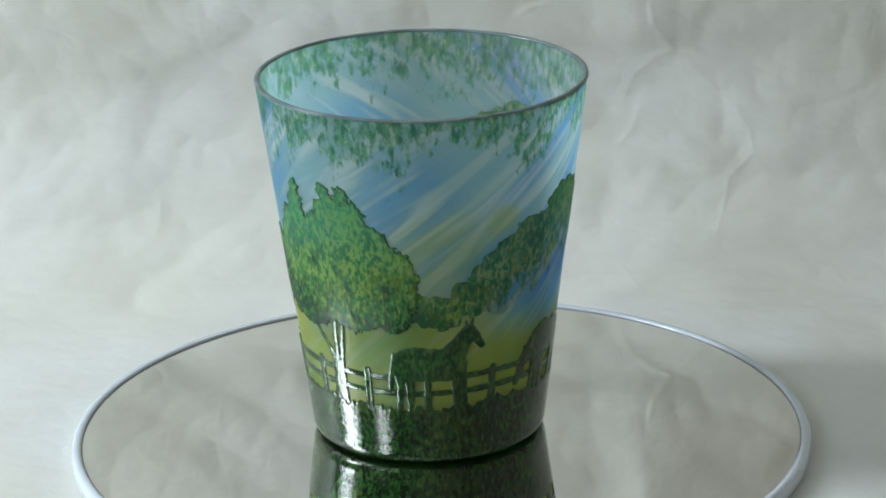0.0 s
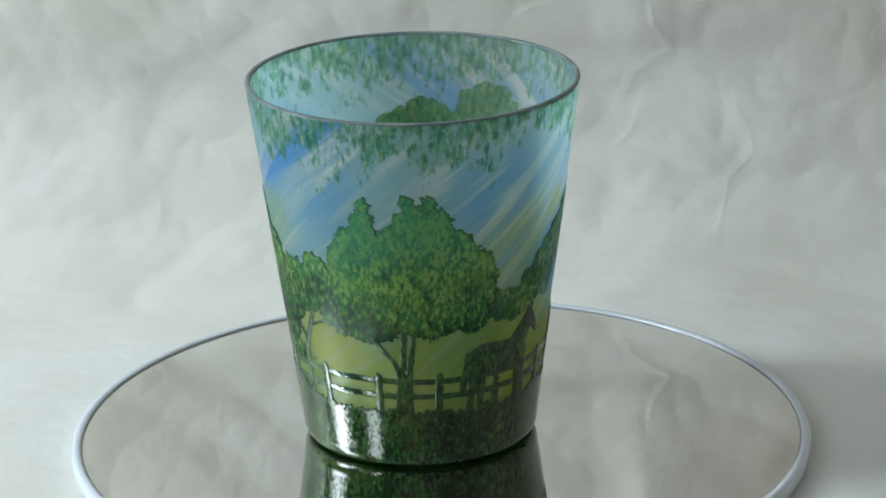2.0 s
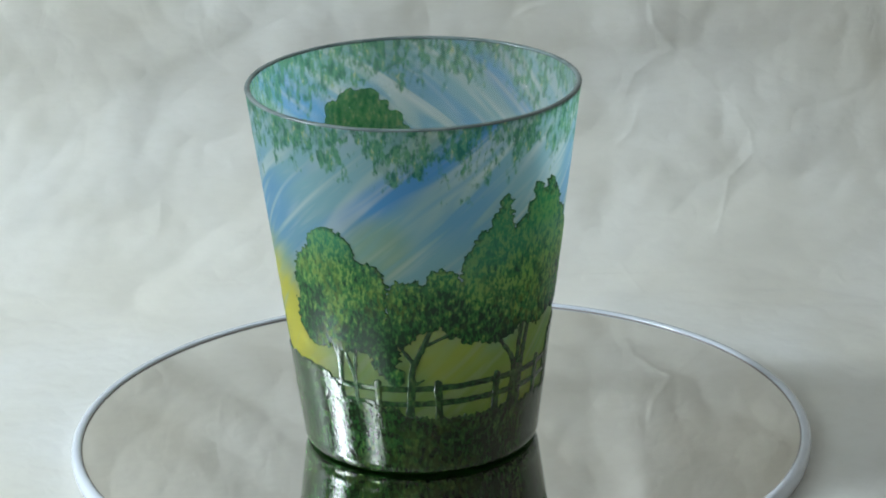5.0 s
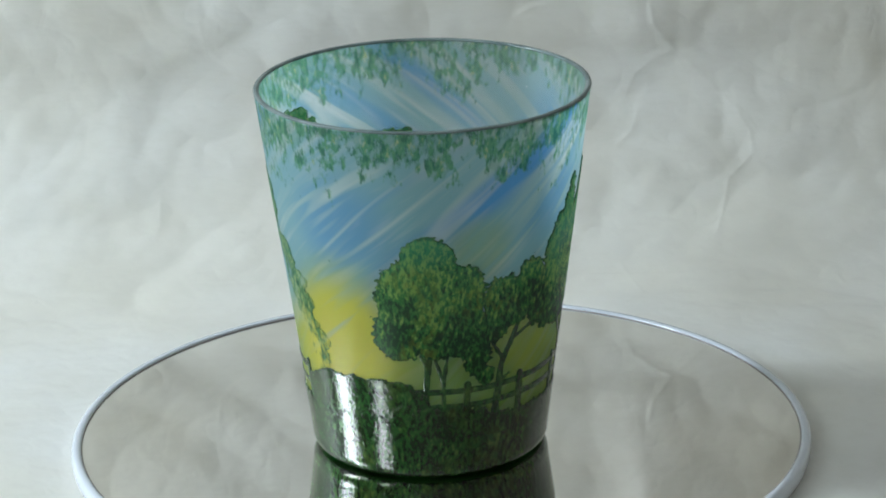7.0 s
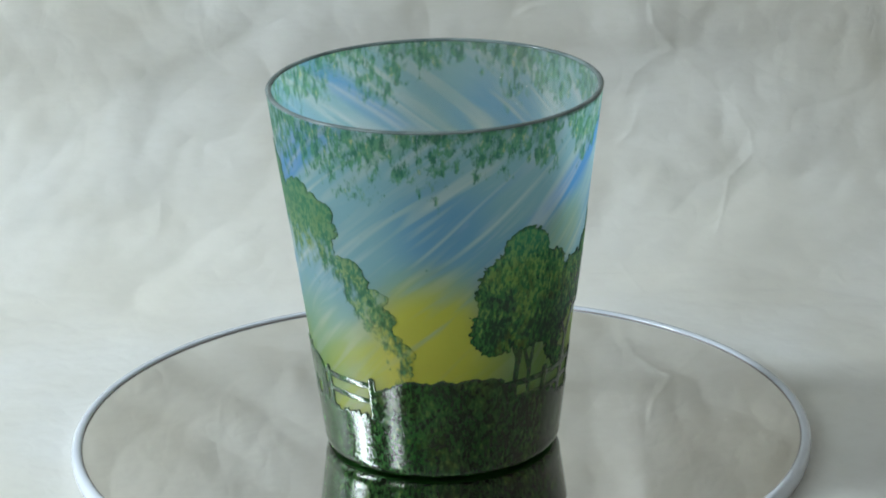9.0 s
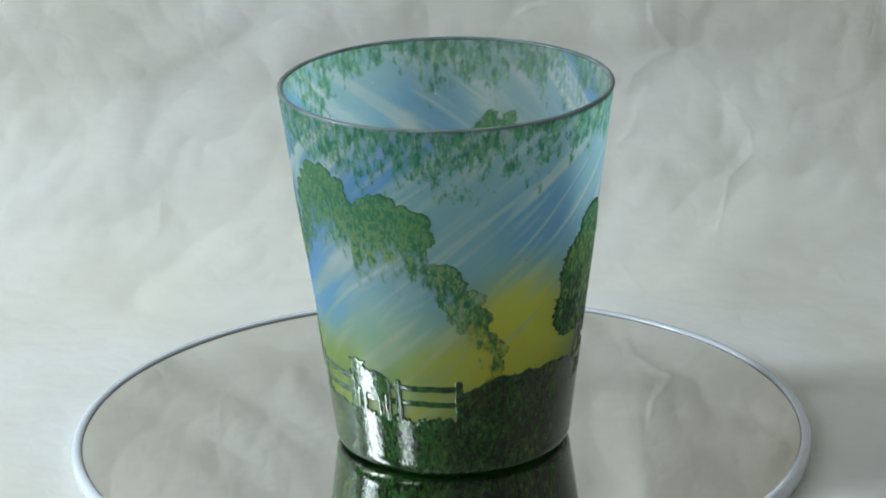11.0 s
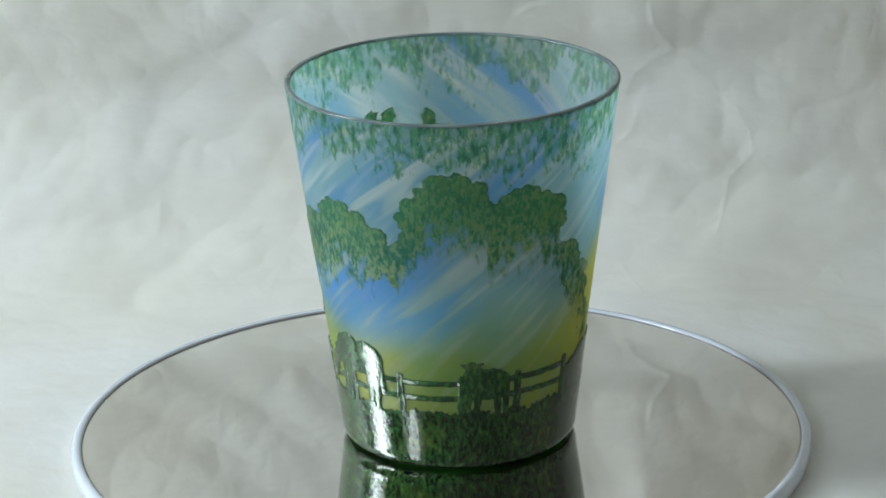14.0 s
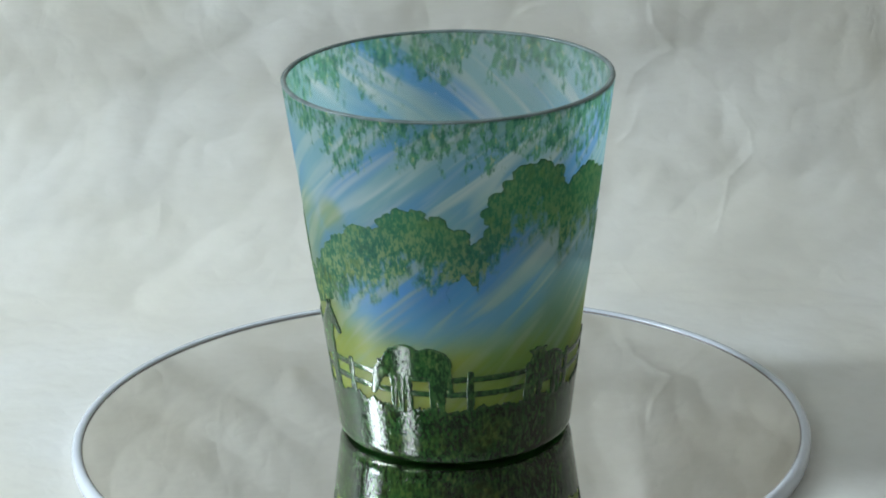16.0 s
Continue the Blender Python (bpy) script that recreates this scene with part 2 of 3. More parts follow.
def paper_material():
    m = Mat("crumpled_cream_paper")
    co = m.n("TexCoord").outputs["Object"]
    soft = m.noise(co, 9, 4.0, 0.55)
    fibre = m.noise(m.vec("MULTIPLY", co, (1.0, 1.0, 3.0)), 140, 4.0, 0.65)
    c = m.mix(m.span(soft, 0.35, 0.65), (0.71, 0.685, 0.62), (0.755, 0.745, 0.715))
    c = m.mix(m.math("MULTIPLY", m.span(fibre, 0.4, 0.7), 0.16), c, (0.62, 0.60, 0.54))
    fold = lambda scale, much: m.math("MULTIPLY", m.math("ABSOLUTE", m.math("SUBTRACT", m.noise(co, scale, 1.5, 0.5, 0.4), 0.5)), much)
    lumps = m.math("ADD", m.math("ADD", fold(11, 0.9), fold(23, 0.42)), m.math("ADD", fold(52, 0.20), m.math("ADD", fold(110, 0.10), m.math("MULTIPLY", fibre, 0.02))))
    return m.surface(c, 0.42, normal=m.bump(lumps, 0.22, 0.013), spec=0.3)


def plain(name, a, b, scale, rough):
    m = Mat(name)
    co = m.n("TexCoord").outputs["Object"]
    return m.surface(m.mix(m.noise(co, scale, 5.0, 0.6), a, b), rough, normal=m.bump(m.noise(co, scale * 6), 0.1, 0.004))


M_MIRROR, M_RING, M_PAPER = mirror_material(), ring_material(), paper_material()
M_PLASTER = plain("cream_plaster", (0.48, 0.44, 0.38), (0.55, 0.50, 0.43), 3, 0.8)
M_CEILING = plain("white_ceiling", (0.56, 0.56, 0.54), (0.62, 0.62, 0.60), 3, 0.85)
M_FLOOR = plain("brown_boards", (0.16, 0.10, 0.06), (0.24, 0.15, 0.09), 6, 0.5)
M_TABLE = plain("oak_table", (0.24, 0.15, 0.08), (0.32, 0.21, 0.12), 9, 0.4)
M_EDGE_SHADE = plain("brown_edge_shade", (0.20, 0.17, 0.16), (0.27, 0.24, 0.23), 80, 0.5)
M_FRAME = plain("white_window_paint", (0.74, 0.74, 0.72), (0.80, 0.80, 0.78), 20, 0.4)


# ---------- mesh helpers ----------
def part(name, bm, material, parent=None, label="", smooth=True):
    me = bpy.data.meshes.new(name)
    bm.to_mesh(me)
    bm.free()
    me.materials.append(material)
    me.shade_smooth() if smooth else me.shade_flat()
    ob = new(name, me)
    ob.parent = parent
    return tagged(ob, label)


def from_lists(name, verts, faces, material, parent=None, label="", smooth=True):
    me = bpy.data.meshes.new(name)
    me.from_pydata(verts, [], faces)
    me.materials.append(material)
    me.update()
    me.shade_smooth() if smooth else me.shade_flat()
    ob = new(name, me)
    ob.parent = parent
    return tagged(ob, label)


def lathe(profile, steps):
    """A closed ring of (radius, height) pairs turned about z; radius 0 closes to a point."""
    verts, rows, faces = [], [], []
    for r, z in profile:
        if r == 0:
            rows.append([len(verts)])
            verts.append((0, 0, z))
        else:
            rows.append(list(range(len(verts), len(verts) + steps)))
            verts += [(r * math.cos(i * math.tau / steps), r * math.sin(i * math.tau / steps), z) for i in range(steps)]
    for a, b in zip(rows, rows[1:]):
        for i in range(steps):
            j = (i + 1) % steps
            f = [a[i % len(a)], a[j % len(a)], b[j % len(b)], b[i % len(b)]]
            f = [x for k, x in enumerate(f) if x not in f[:k]]
            if len(f) > 2:
                faces.append(f)
    return verts, faces


def box(bm, lo, hi):
    c = [(a + b) / 2 for a, b in zip(lo, hi)]
    s = [b - a for a, b in zip(lo, hi)]
    bmesh.ops.create_cube(bm, size=1, matrix=Matrix.LocRotScale(c, None, s))


# ---------- shapes for the cut relief: signed fields in millimetres, positive inside ----------
MM = 0.76  # millimetres for one degree round the vase


def oval(a, z, ca, cz, ra, rz):
    d = np.hypot((a - ca) / ra, (z - cz) / rz)
    return (1 - d) * min(ra * MM, rz)


def bar(a, z, a0, z0, a1, z1, w0, w1=None):
    """A tapered stroke from one place to another, with its half widths in millimetres."""
    w1 = w0 if w1 is None else w1
    px, pz, dx, dz = (a - a0) * MM, z - z0, (a1 - a0) * MM, z1 - z0
    s = np.clip((px * dx + pz * dz) / (dx * dx + dz * dz + 1e-9), 0, 1)
    return w0 + (w1 - w0) * s - np.hypot(px - s * dx, pz - s * dz)


def any_of(*fields):
    return np.maximum.reduce(fields)


def lattice(a, z, size, seed):
    """Smooth value noise, -1 to 1."""
    rng = np.random.RandomState(seed)
    table = rng.rand(512, 512) * 2 - 1
    x, y = (a * MM) / size + 100, z / size + 100
    i, j = np.floor(x).astype(int), np.floor(y).astype(int)
    fx, fy = x - i, y - j
    fx, fy = fx * fx * (3 - 2 * fx), fy * fy * (3 - 2 * fy)
    g = lambda di, dj: table[(i + di) % 512, (j + dj) % 512]
    return (g(0, 0) * (1 - fx) + g(1, 0) * fx) * (1 - fy) + (g(0, 1) * (1 - fx) + g(1, 1) * fx) * fy


def crown(a, z, ovals, seed, size, count, inner=0.86, pointed=0.65):
    """A tree crown: overlapping clumps, each edged with small leaf lobes."""
    rng = random.Random(seed)
    f = any_of(*[oval(a, z, ca, cz, ra * inner, rz * inner) for ca, cz, ra, rz in ovals])
    for ca, cz, ra, rz in ovals:
        n = int(count * (ra * MM + rz) / 20)
        for k in range(n):
            q = (k + rng.uniform(-0.4, 0.4)) * math.tau / n
            out = rng.uniform(0.86, 1.02) * inner
            r = size * rng.uniform(0.5, 1.3)
            at, up = ca + ra * out * math.cos(q), cz + rz * out * math.sin(q)
            if rng.random() < pointed:
                lie = q + rng.uniform(-1.0, 1.0)
                f = np.maximum(f, bar(a, z, at, up, at + 2.0 * r * math.cos(lie) / MM, up + 2.0 * r * math.sin(lie), 0.85 * r, 0.12 * r))
            else:
                lean = rng.uniform(0.75, 1.3)
                f = np.maximum(f, oval(a, z, at, up, r * lean / MM, r / lean))
    return f + 0.42 * lattice(a, z, 1.0, seed) + 0.2 * lattice(a, z, 2.6, seed + 1)


def relief(name, field, a0, a1, z0, z1, proud, material, parent, label="", step=0.42, fading=False, wrap=False):
    """Cuts the area where the field is positive out of the cone's face as a raised layer with walls at its edge."""
    na, nz = int((a1 - a0) * MM / step) + 2, int((z1 - z0) / step) + 2
    av, zv = np.linspace(a0, a1, na), np.linspace(z0, z1, nz)
    A, Z = np.meshgrid(av, zv, indexing="ij")
    F = field(A, Z)
    if wrap:
        F[-1] = F[0]
    else:
        F[0], F[-1] = -1e-3, -1e-3
    F[:, 0], F[:, -1] = -1e-3, -1e-3
    soft = np.ones_like(F)
    if fading:
        top = np.where(F > 0, Z, -1).max(axis=1, keepdims=True)
        soft = 1 - np.clip((top - Z - fading[0]) / (fading[1] - fading[0]), 0, 1)
        soft = soft * np.clip(0.60 + (A - 272) / 60, 0.60, 1.0)
        F = np.minimum(F, (soft - 0.04) * 12)
    verts, faces, fades, rims, index = [], [], [], [], {}

    def put(key, a, z, h, s, rim=1.0):
        if key not in index:
            index[key] = len(verts)
            r = wall_r(z / 1000) + h
            verts.append((r * math.cos(radians(-a)), r * math.sin(radians(-a)), z / 1000))
            fades.append(s)
            rims.append(rim)
        return index[key]

    def corner(i, j):
        s = soft[i, j]
        lift = proud * (0.8 + 0.2 * min(1.0, F[i, j] / 0.5)) * (0.03 + 0.97 * s)
        return put((i % (na - 1), j) if wrap else (i, j), av[i], zv[j], lift, s, 1 - min(1.0, F[i, j] / 0.55))

    def crossing(p, q, base=False):
        p, q = min(p, q), max(p, q)
        t = F[p] / (F[p] - F[q])
        a, z = av[p[0]] + t * (av[q[0]] - av[p[0]]), zv[p[1]] + t * (zv[q[1]] - zv[p[1]])
        s = float(soft[p] + t * (soft[q] - soft[p]))
        if wrap:
            p, q = (p[0] % (na - 1), p[1]), (q[0] % (na - 1), q[1])
        return put((p, q, base), a, z, -0.0003 if base else proud * 0.8 * (0.03 + 0.97 * s), s)

    pos = F > 0
    count = pos[:-1, :-1].astype(int) + pos[1:, :-1] + pos[1:, 1:] + pos[:-1, 1:]
    for i, j in zip(*np.nonzero(count)):
        ring = [(i, j), (i, j + 1), (i + 1, j + 1), (i + 1, j)]
        if count[i, j] == 4:
            faces.append([corner(*c) for c in ring])
            continue
        poly, cuts = [], []
        for k in range(4):
            p, q = ring[k], ring[(k + 1) % 4]
            if pos[p]:
                poly.append(corner(*p))
            if pos[p] != pos[q]:
                poly.append(crossing(p, q))
                cuts.append((p, q, bool(pos[p])))
        if len(poly) > 2:
            faces.append(poly)
        for k, (p, q, leaving) in enumerate(cuts):
            if leaving and soft[p] > 0.3:
                p2, q2, _ = cuts[(k + 1) % len(cuts)]
                faces.append([crossing(p2, q2), crossing(p, q), crossing(p, q, True), crossing(p2, q2, True)])
    ob = from_lists(name, verts, faces, material, parent, label)
    # nearness to the cut edge, for the painted outline shade
    edge = ob.data.attributes.new("rim", "FLOAT", "POINT")
    edge.data.foreach_set("value", np.array(rims, dtype=np.float32))
    if fading:
        layer = ob.data.attributes.new("fade", "FLOAT", "POINT")
        layer.data.foreach_set("value", np.array(fades, dtype=np.float32))
    return ob


# ---------- room shell ----------
TABLE_Z, FLOOR_Z, CEIL_Z = -0.008, -0.774, 2.1
X0, X1, Y0, Y1 = -1.28, 2.0, -2.4, 1.3


def room():
    bm = bmesh.new()
    box(bm, (X0 - 0.3, Y0 - 0.3, FLOOR_Z - 0.1), (X1 + 0.3, Y1 + 0.3, FLOOR_Z))
    tagged(part("floor", bm, M_FLOOR, smooth=False), "dark brown board floor of the room", "floor", kind="structure")
    bm = bmesh.new()
    box(bm, (X0 - 0.3, Y0 - 0.3, CEIL_Z), (X1 + 0.3, Y1 + 0.3, CEIL_Z + 0.1))
    tagged(part("ceiling", bm, M_CEILING, smooth=False), "plain white painted ceiling", "ceiling", kind="structure")
    for name, lo, hi in (("wall_north", (X0 - 0.2, Y1, FLOOR_Z), (X1 + 0.2, Y1 + 0.2, CEIL_Z)),
                         ("wall_south", (X0 - 0.2, Y0 - 0.2, FLOOR_Z), (X1 + 0.2, Y0, CEIL_Z)),
                         ("wall_east", (X1, Y0, FLOOR_Z), (X1 + 0.2, Y1, CEIL_Z))):
        bm = bmesh.new()
        box(bm, lo, hi)
        tagged(part(name, bm, M_PLASTER, smooth=False), "plain cream plaster wall", "wall", kind="structure")
    holes = [(-1.22, -1.02, 0.64, 1.58), (-0.21, 0.05, 0.28, 1.36), (0.36, 0.88, 0.29, 1.27)]
    bm = bmesh.new()
    y = Y0
    for ya, yb, za, zb in holes:
        box(bm, (X0 - 0.2, y, FLOOR_Z), (X0, ya, CEIL_Z))
        box(bm, (X0 - 0.2, ya, FLOOR_Z), (X0, yb, za))
        box(bm, (X0 - 0.2, ya, zb), (X0, yb, CEIL_Z))
        y = yb
    box(bm, (X0 - 0.2, y, FLOOR_Z), (X0, Y1, CEIL_Z))
    tagged(part("wall_west", bm, M_PLASTER, smooth=False), "cream plaster wall with three windows", "wall", kind="structure")
    for k, (ya, yb, za, zb) in enumerate(holes):
        top = tagged(new("window_%d" % (k + 1)), "tall white-painted side window letting in daylight", "window", kind="structure")
        bm = bmesh.new()
        w = 0.035
        box(bm, (X0 - 0.10, ya, za), (X0 - 0.05, ya + w, zb))
        box(bm, (X0 - 0.10, yb - w, za), (X0 - 0.05, yb, zb))
        box(bm, (X0 - 0.10, ya + w, za), (X0 - 0.05, yb - w, za + w))
        box(bm, (X0 - 0.10, ya + w, zb - w), (X0 - 0.05, yb - w, zb))
        part("window_frame", bm, M_FRAME, top, smooth=False)
        bm = bmesh.new()
        box(bm, (X0 - 0.04, ya - 0.03, za - 0.03), (X0 + 0.06, yb + 0.03, za - 0.003))
        part("window_sill", bm, M_FRAME, top, smooth=False)


room()


def table():
    top = tagged(new("table"), "oak table under the sheet of paper", "table")
    bm = bmesh.new()
    box(bm, (-0.75, -0.55, TABLE_Z - 0.035), (0.75, 0.62, TABLE_Z - 0.004))
    bmesh.ops.bevel(bm, geom=bm.edges[:], offset=0.006, segments=2, affect="EDGES")
    part("tabletop", bm, M_TABLE, top, smooth=False)
    for x in (-0.69, 0.69):
        for yy in (-0.49, 0.56):
            bm = bmesh.new()
            box(bm, (x - 0.03, yy - 0.03, FLOOR_Z), (x + 0.03, yy + 0.03, TABLE_Z - 0.035))
            part("leg", bm, M_TABLE, top, smooth=False)


table()


# ---------- a small warm lamp on the far wall ----------
def wall_lamp():
    top = tagged(new("wall_lamp"), "narrow warm glowing tube lamp on a plaster wall", "lamp")
    bm = bmesh.new()
    box(bm, (X1 - 0.03, 1.02, 0.95), (X1, 1.08, 1.65))
    bmesh.ops.bevel(bm, geom=bm.edges[:], offset=0.008, segments=2, affect="EDGES")
    part("back_plate", bm, M_FRAME, top, smooth=False)
    bm = bmesh.new()
    bmesh.ops.create_cone(bm, cap_ends=True, segments=20, radius1=0.004, radius2=0.004, depth=0.62, matrix=Matrix.Translation((X1 - 0.055, 1.05, 1.30)))
    m = Mat("warm_glowing_tube")
    glow, out = m.n("Emission"), m.n("OutputMaterial")
    glow.inputs[0].default_value, glow.inputs[1].default_value = (1.0, 0.62, 0.30, 1.0), 9.0
    m.link(glow.outputs[0], out.inputs[0])
    part("tube", bm, m.m, top)


wall_lamp()


# ---------- the paper sweep ----------
def paper():
    """A creased sheet that lies on the table and curves up behind."""
    bend, start, up = 0.08, 0.14, 0.42
    flat = start + 0.40
    arc = bend * math.pi / 2
    total = flat + arc + up
    side = 0.68
    xs = np.concatenate([np.linspace(-side, -0.19, 60, endpoint=False), np.linspace(-0.19, 0.19, 480, endpoint=False), np.linspace(0.19, side, 61)])
    ss = np.concatenate([np.linspace(0, 0.30, 80, endpoint=False), np.linspace(0.30, 0.48, 120, endpoint=False), np.linspace(0.48, 0.76, 380, endpoint=False), np.linspace(0.76, total, 121)])
    n_u, n_v = len(xs) - 1, len(ss) - 1
    across, along = np.meshgrid(xs, ss)
    # folds as strokes on the sheet: two ends (across, along from the table's middle), height, width
    folds_high = [(0.0878, 0.2832, 0.0896, 0.2739, 0.9, 2.2), (0.0896, 0.2739, 0.0978, 0.2633, 0.9, 2.2), (0.0978, 0.2633, 0.0905, 0.2603, 0.7, 2.4),
             (0.0905, 0.2603, 0.0818, 0.2536, 0.7, 2.4), (0.0818, 0.2536, 0.0784, 0.2453, 0.7, 2.4), (0.0978, 0.2633, 0.1097, 0.2513, 0.55, 3),
             (0.1097, 0.2513, 0.1219, 0.2385, 0.55, 3), (0.1219, 0.2385, 0.1275, 0.2280, 0.55, 3), (0.1275, 0.2280, 0.1285, 0.2194, 0.9, 2.2),
             (0.1285, 0.2194, 0.1179, 0.2086, 0.9, 2.2), (0.1179, 0.2086, 0.1164, 0.2002, 0.9, 2.2), (0.1164, 0.2002, 0.1114, 0.1817, 0.9, 2.2),
             (0.1285, 0.2194, 0.1322, 0.2126, 0.4, 3), (0.1322, 0.2126, 0.1432, 0.2079, 0.4, 3)]
    folds_middle = [(0.0828, 0.2382, 0.0803, 0.2293, 0.7, 2.6), (0.0803, 0.2293, 0.0725, 0.2233, 0.7, 2.6), (0.0720, 0.1672, 0.0761, 0.1555, 0.9, 2),
             (0.0761, 0.1555, 0.0802, 0.1401, 0.9, 2), (0.0330, 0.2778, 0.0398, 0.2818, 0.7, 3.4), (0.0398, 0.2818, 0.0511, 0.2838, 0.7, 3.4),
             (0.0330, 0.2778, 0.0350, 0.2684, 0.4, 3), (-0.0900, 0.2701, -0.0917, 0.2813, 0.6, 2.6), (-0.0900, 0.2701, -0.0829, 0.2619, 0.5, 3),
             (-0.0803, 0.2187, -0.0820, 0.2262, 0.7, 2), (-0.1111, 0.1867, -0.1091, 0.1961, 0.6, 2.2), (-0.1091, 0.1961, -0.1091, 0.2075, 0.6, 2.2),
             (-0.0619, 0.1660, -0.0662, 0.1500, 0.6, 2.2), (0.1589, 0.1459, 0.1560, 0.1576, 0.6, 2)]
    folds_low = [(-0.1698, 0.1558, -0.1437, 0.1586, 0.5, 6), (-0.1437, 0.1586, -0.1148, 0.1546, 0.5, 6), (-0.1732, 0.1982, -0.1530, 0.2026, 0.4, 6),
             (-0.1530, 0.2026, -0.1281, 0.1993, 0.4, 6), (-0.1737, 0.2279, -0.1419, 0.2293, 0.35, 6), (-0.1419, 0.2293, -0.1056, 0.2264, 0.35, 6),
             (0.1492, 0.2377, 0.1629, 0.2401, -0.7, 6), (0.1629, 0.2401, 0.1831, 0.2481, -0.7, 6), (0.1281, 0.2029, 0.1538, 0.1995, 0.4, 5),
             (0.1538, 0.1995, 0.1807, 0.2017, 0.4, 5), (0.0922, 0.1881, 0.1037, 0.1919, 0.35, 4), (0.1037, 0.1919, 0.1168, 0.1873, 0.35, 4),
             (0.1426, 0.2630, 0.1385, 0.2471, 0.4, 4), (0.1602, 0.2271, 0.1649, 0.2316, 0.5, 2.2)]
    folds_edge = [(0.1649, 0.2316, 0.1674, 0.2257, 0.5, 2.2), (-0.1503, 0.0002, -0.1426, 0.0080, 0.7, 4), (-0.1426, 0.0080, -0.1332, 0.0113, 0.7, 4),
             (0.1516, 0.2745, 0.1607, 0.2667, 0.35, 3.5), (0.1607, 0.2667, 0.1721, 0.2645, 0.35, 3.5), (-0.0267, 0.2818, -0.0131, 0.2842, 0.4, 3),
             (-0.1275, 0.2544, -0.1188, 0.2450, 0.3, 4), (-0.1188, 0.2450, -0.1053, 0.2424, 0.3, 4), (-0.1511, 0.2760, -0.1428, 0.2640, 0.3, 4),
             (-0.1428, 0.2640, -0.1458, 0.2526, 0.3, 4)]
    folds = folds_high + folds_middle + folds_low + folds_edge
    rng = random.Random(4)
    for _ in range(260):
        x, q = rng.uniform(-0.3, 0.3), rng.uniform(-0.2, 0.5)
        ang, ln = rng.uniform(0, math.pi), rng.uniform(0.01, 0.06)
        folds.append((x, q, x + ln * math.cos(ang), q + ln * math.sin(ang), rng.choice((-1, 1)) * rng.uniform(0.05, 0.22), rng.uniform(1.5, 4.0)))
    crease = np.zeros_like(across)
    for x0, s0, x1, s1, h, w in folds:
        s0, s1 = s0 + 0.40, s1 + 0.40
        dx, ds = x1 - x0, s1 - s0
        t = np.clip(((across - x0) * dx + (along - s0) * ds) / (dx * dx + ds * ds), 0, 1)
        gap = np.hypot(across - x0 - t * dx, along - s0 - t * ds)
        crease += 0.0003 * h * np.exp(-gap / (0.00036 * w)) * (1 - 0.6 * np.abs(2 * t - 1) ** 3)
    verts, faces = [], []
    for i in range(n_v + 1):
        s = ss[i]
        if s < flat:
            y, z, nrm = -0.40 + s, TABLE_Z, (0, 0, 1)
        elif s < flat + arc:
            q = (s - flat) / bend
            y, z, nrm = start + bend * math.sin(q), TABLE_Z + bend * (1 - math.cos(q)), (0, -math.sin(q), math.cos(q))
        else:
            y, z, nrm = start + bend, TABLE_Z + bend + s - flat - arc, (0, -1, 0)
        for j in range(n_u + 1):
            x = across[i, j]
            p = Vector((x * 5.5, s * 5.5, 0))
            d = 0.0026 * noise.noise(p) + 0.0010 * noise.noise(p * 2.7)
            d += 0.0016 * abs(noise.noise(p * 1.6 + Vector((7, 3, 1)))) + 0.0010 * abs(noise.noise(p * 5.1)) + 0.00045 * abs(noise.noise(p * 11.0))
            d += 0.0021 * noise.noise(Vector((x * 4, s * 30, 5))) + 0.0005 * noise.noise(Vector((x * 9, s * 85, 8))) + 0.0016 * abs(noise.noise(p * 3.2 + Vector((2, 9, 4))))
            d += crease[i, j]
            # one broad soft fold runs up the sheet
            w = min(x, 0.2) + 0.005 * noise.noise(Vector((s * 9, 3, 7)))
            ramp = lambda u: 0.5 * (u + math.hypot(u, 0.003))
            d += min(1, max(0, (s - 0.645) / 0.06)) * (0.15 * ramp(w - 0.064) - 0.25 * ramp(w - 0.083)) - 0.16 * min(x * x, 0.04)
            lie = min(1, max(0, (math.hypot(x, y) - 0.14) / 0.05)) if s < flat + 0.02 else 1
            d = d * lie + 0.002
            if s < flat:
                d = max(d, -0.003)
            verts.append((x, y + nrm[1] * d, z + nrm[2] * d))
    for i in range(n_v):
        for j in range(n_u):
            a = i * (n_u + 1) + j
            faces.append((a, a + 1, a + n_u + 2, a + n_u + 1))
    ob = from_lists("backdrop", verts, faces, M_PAPER)
    tagged(ob, "crumpled cream paper sheet curving up behind the turntable", "paper backdrop", kind="structure")


paper()


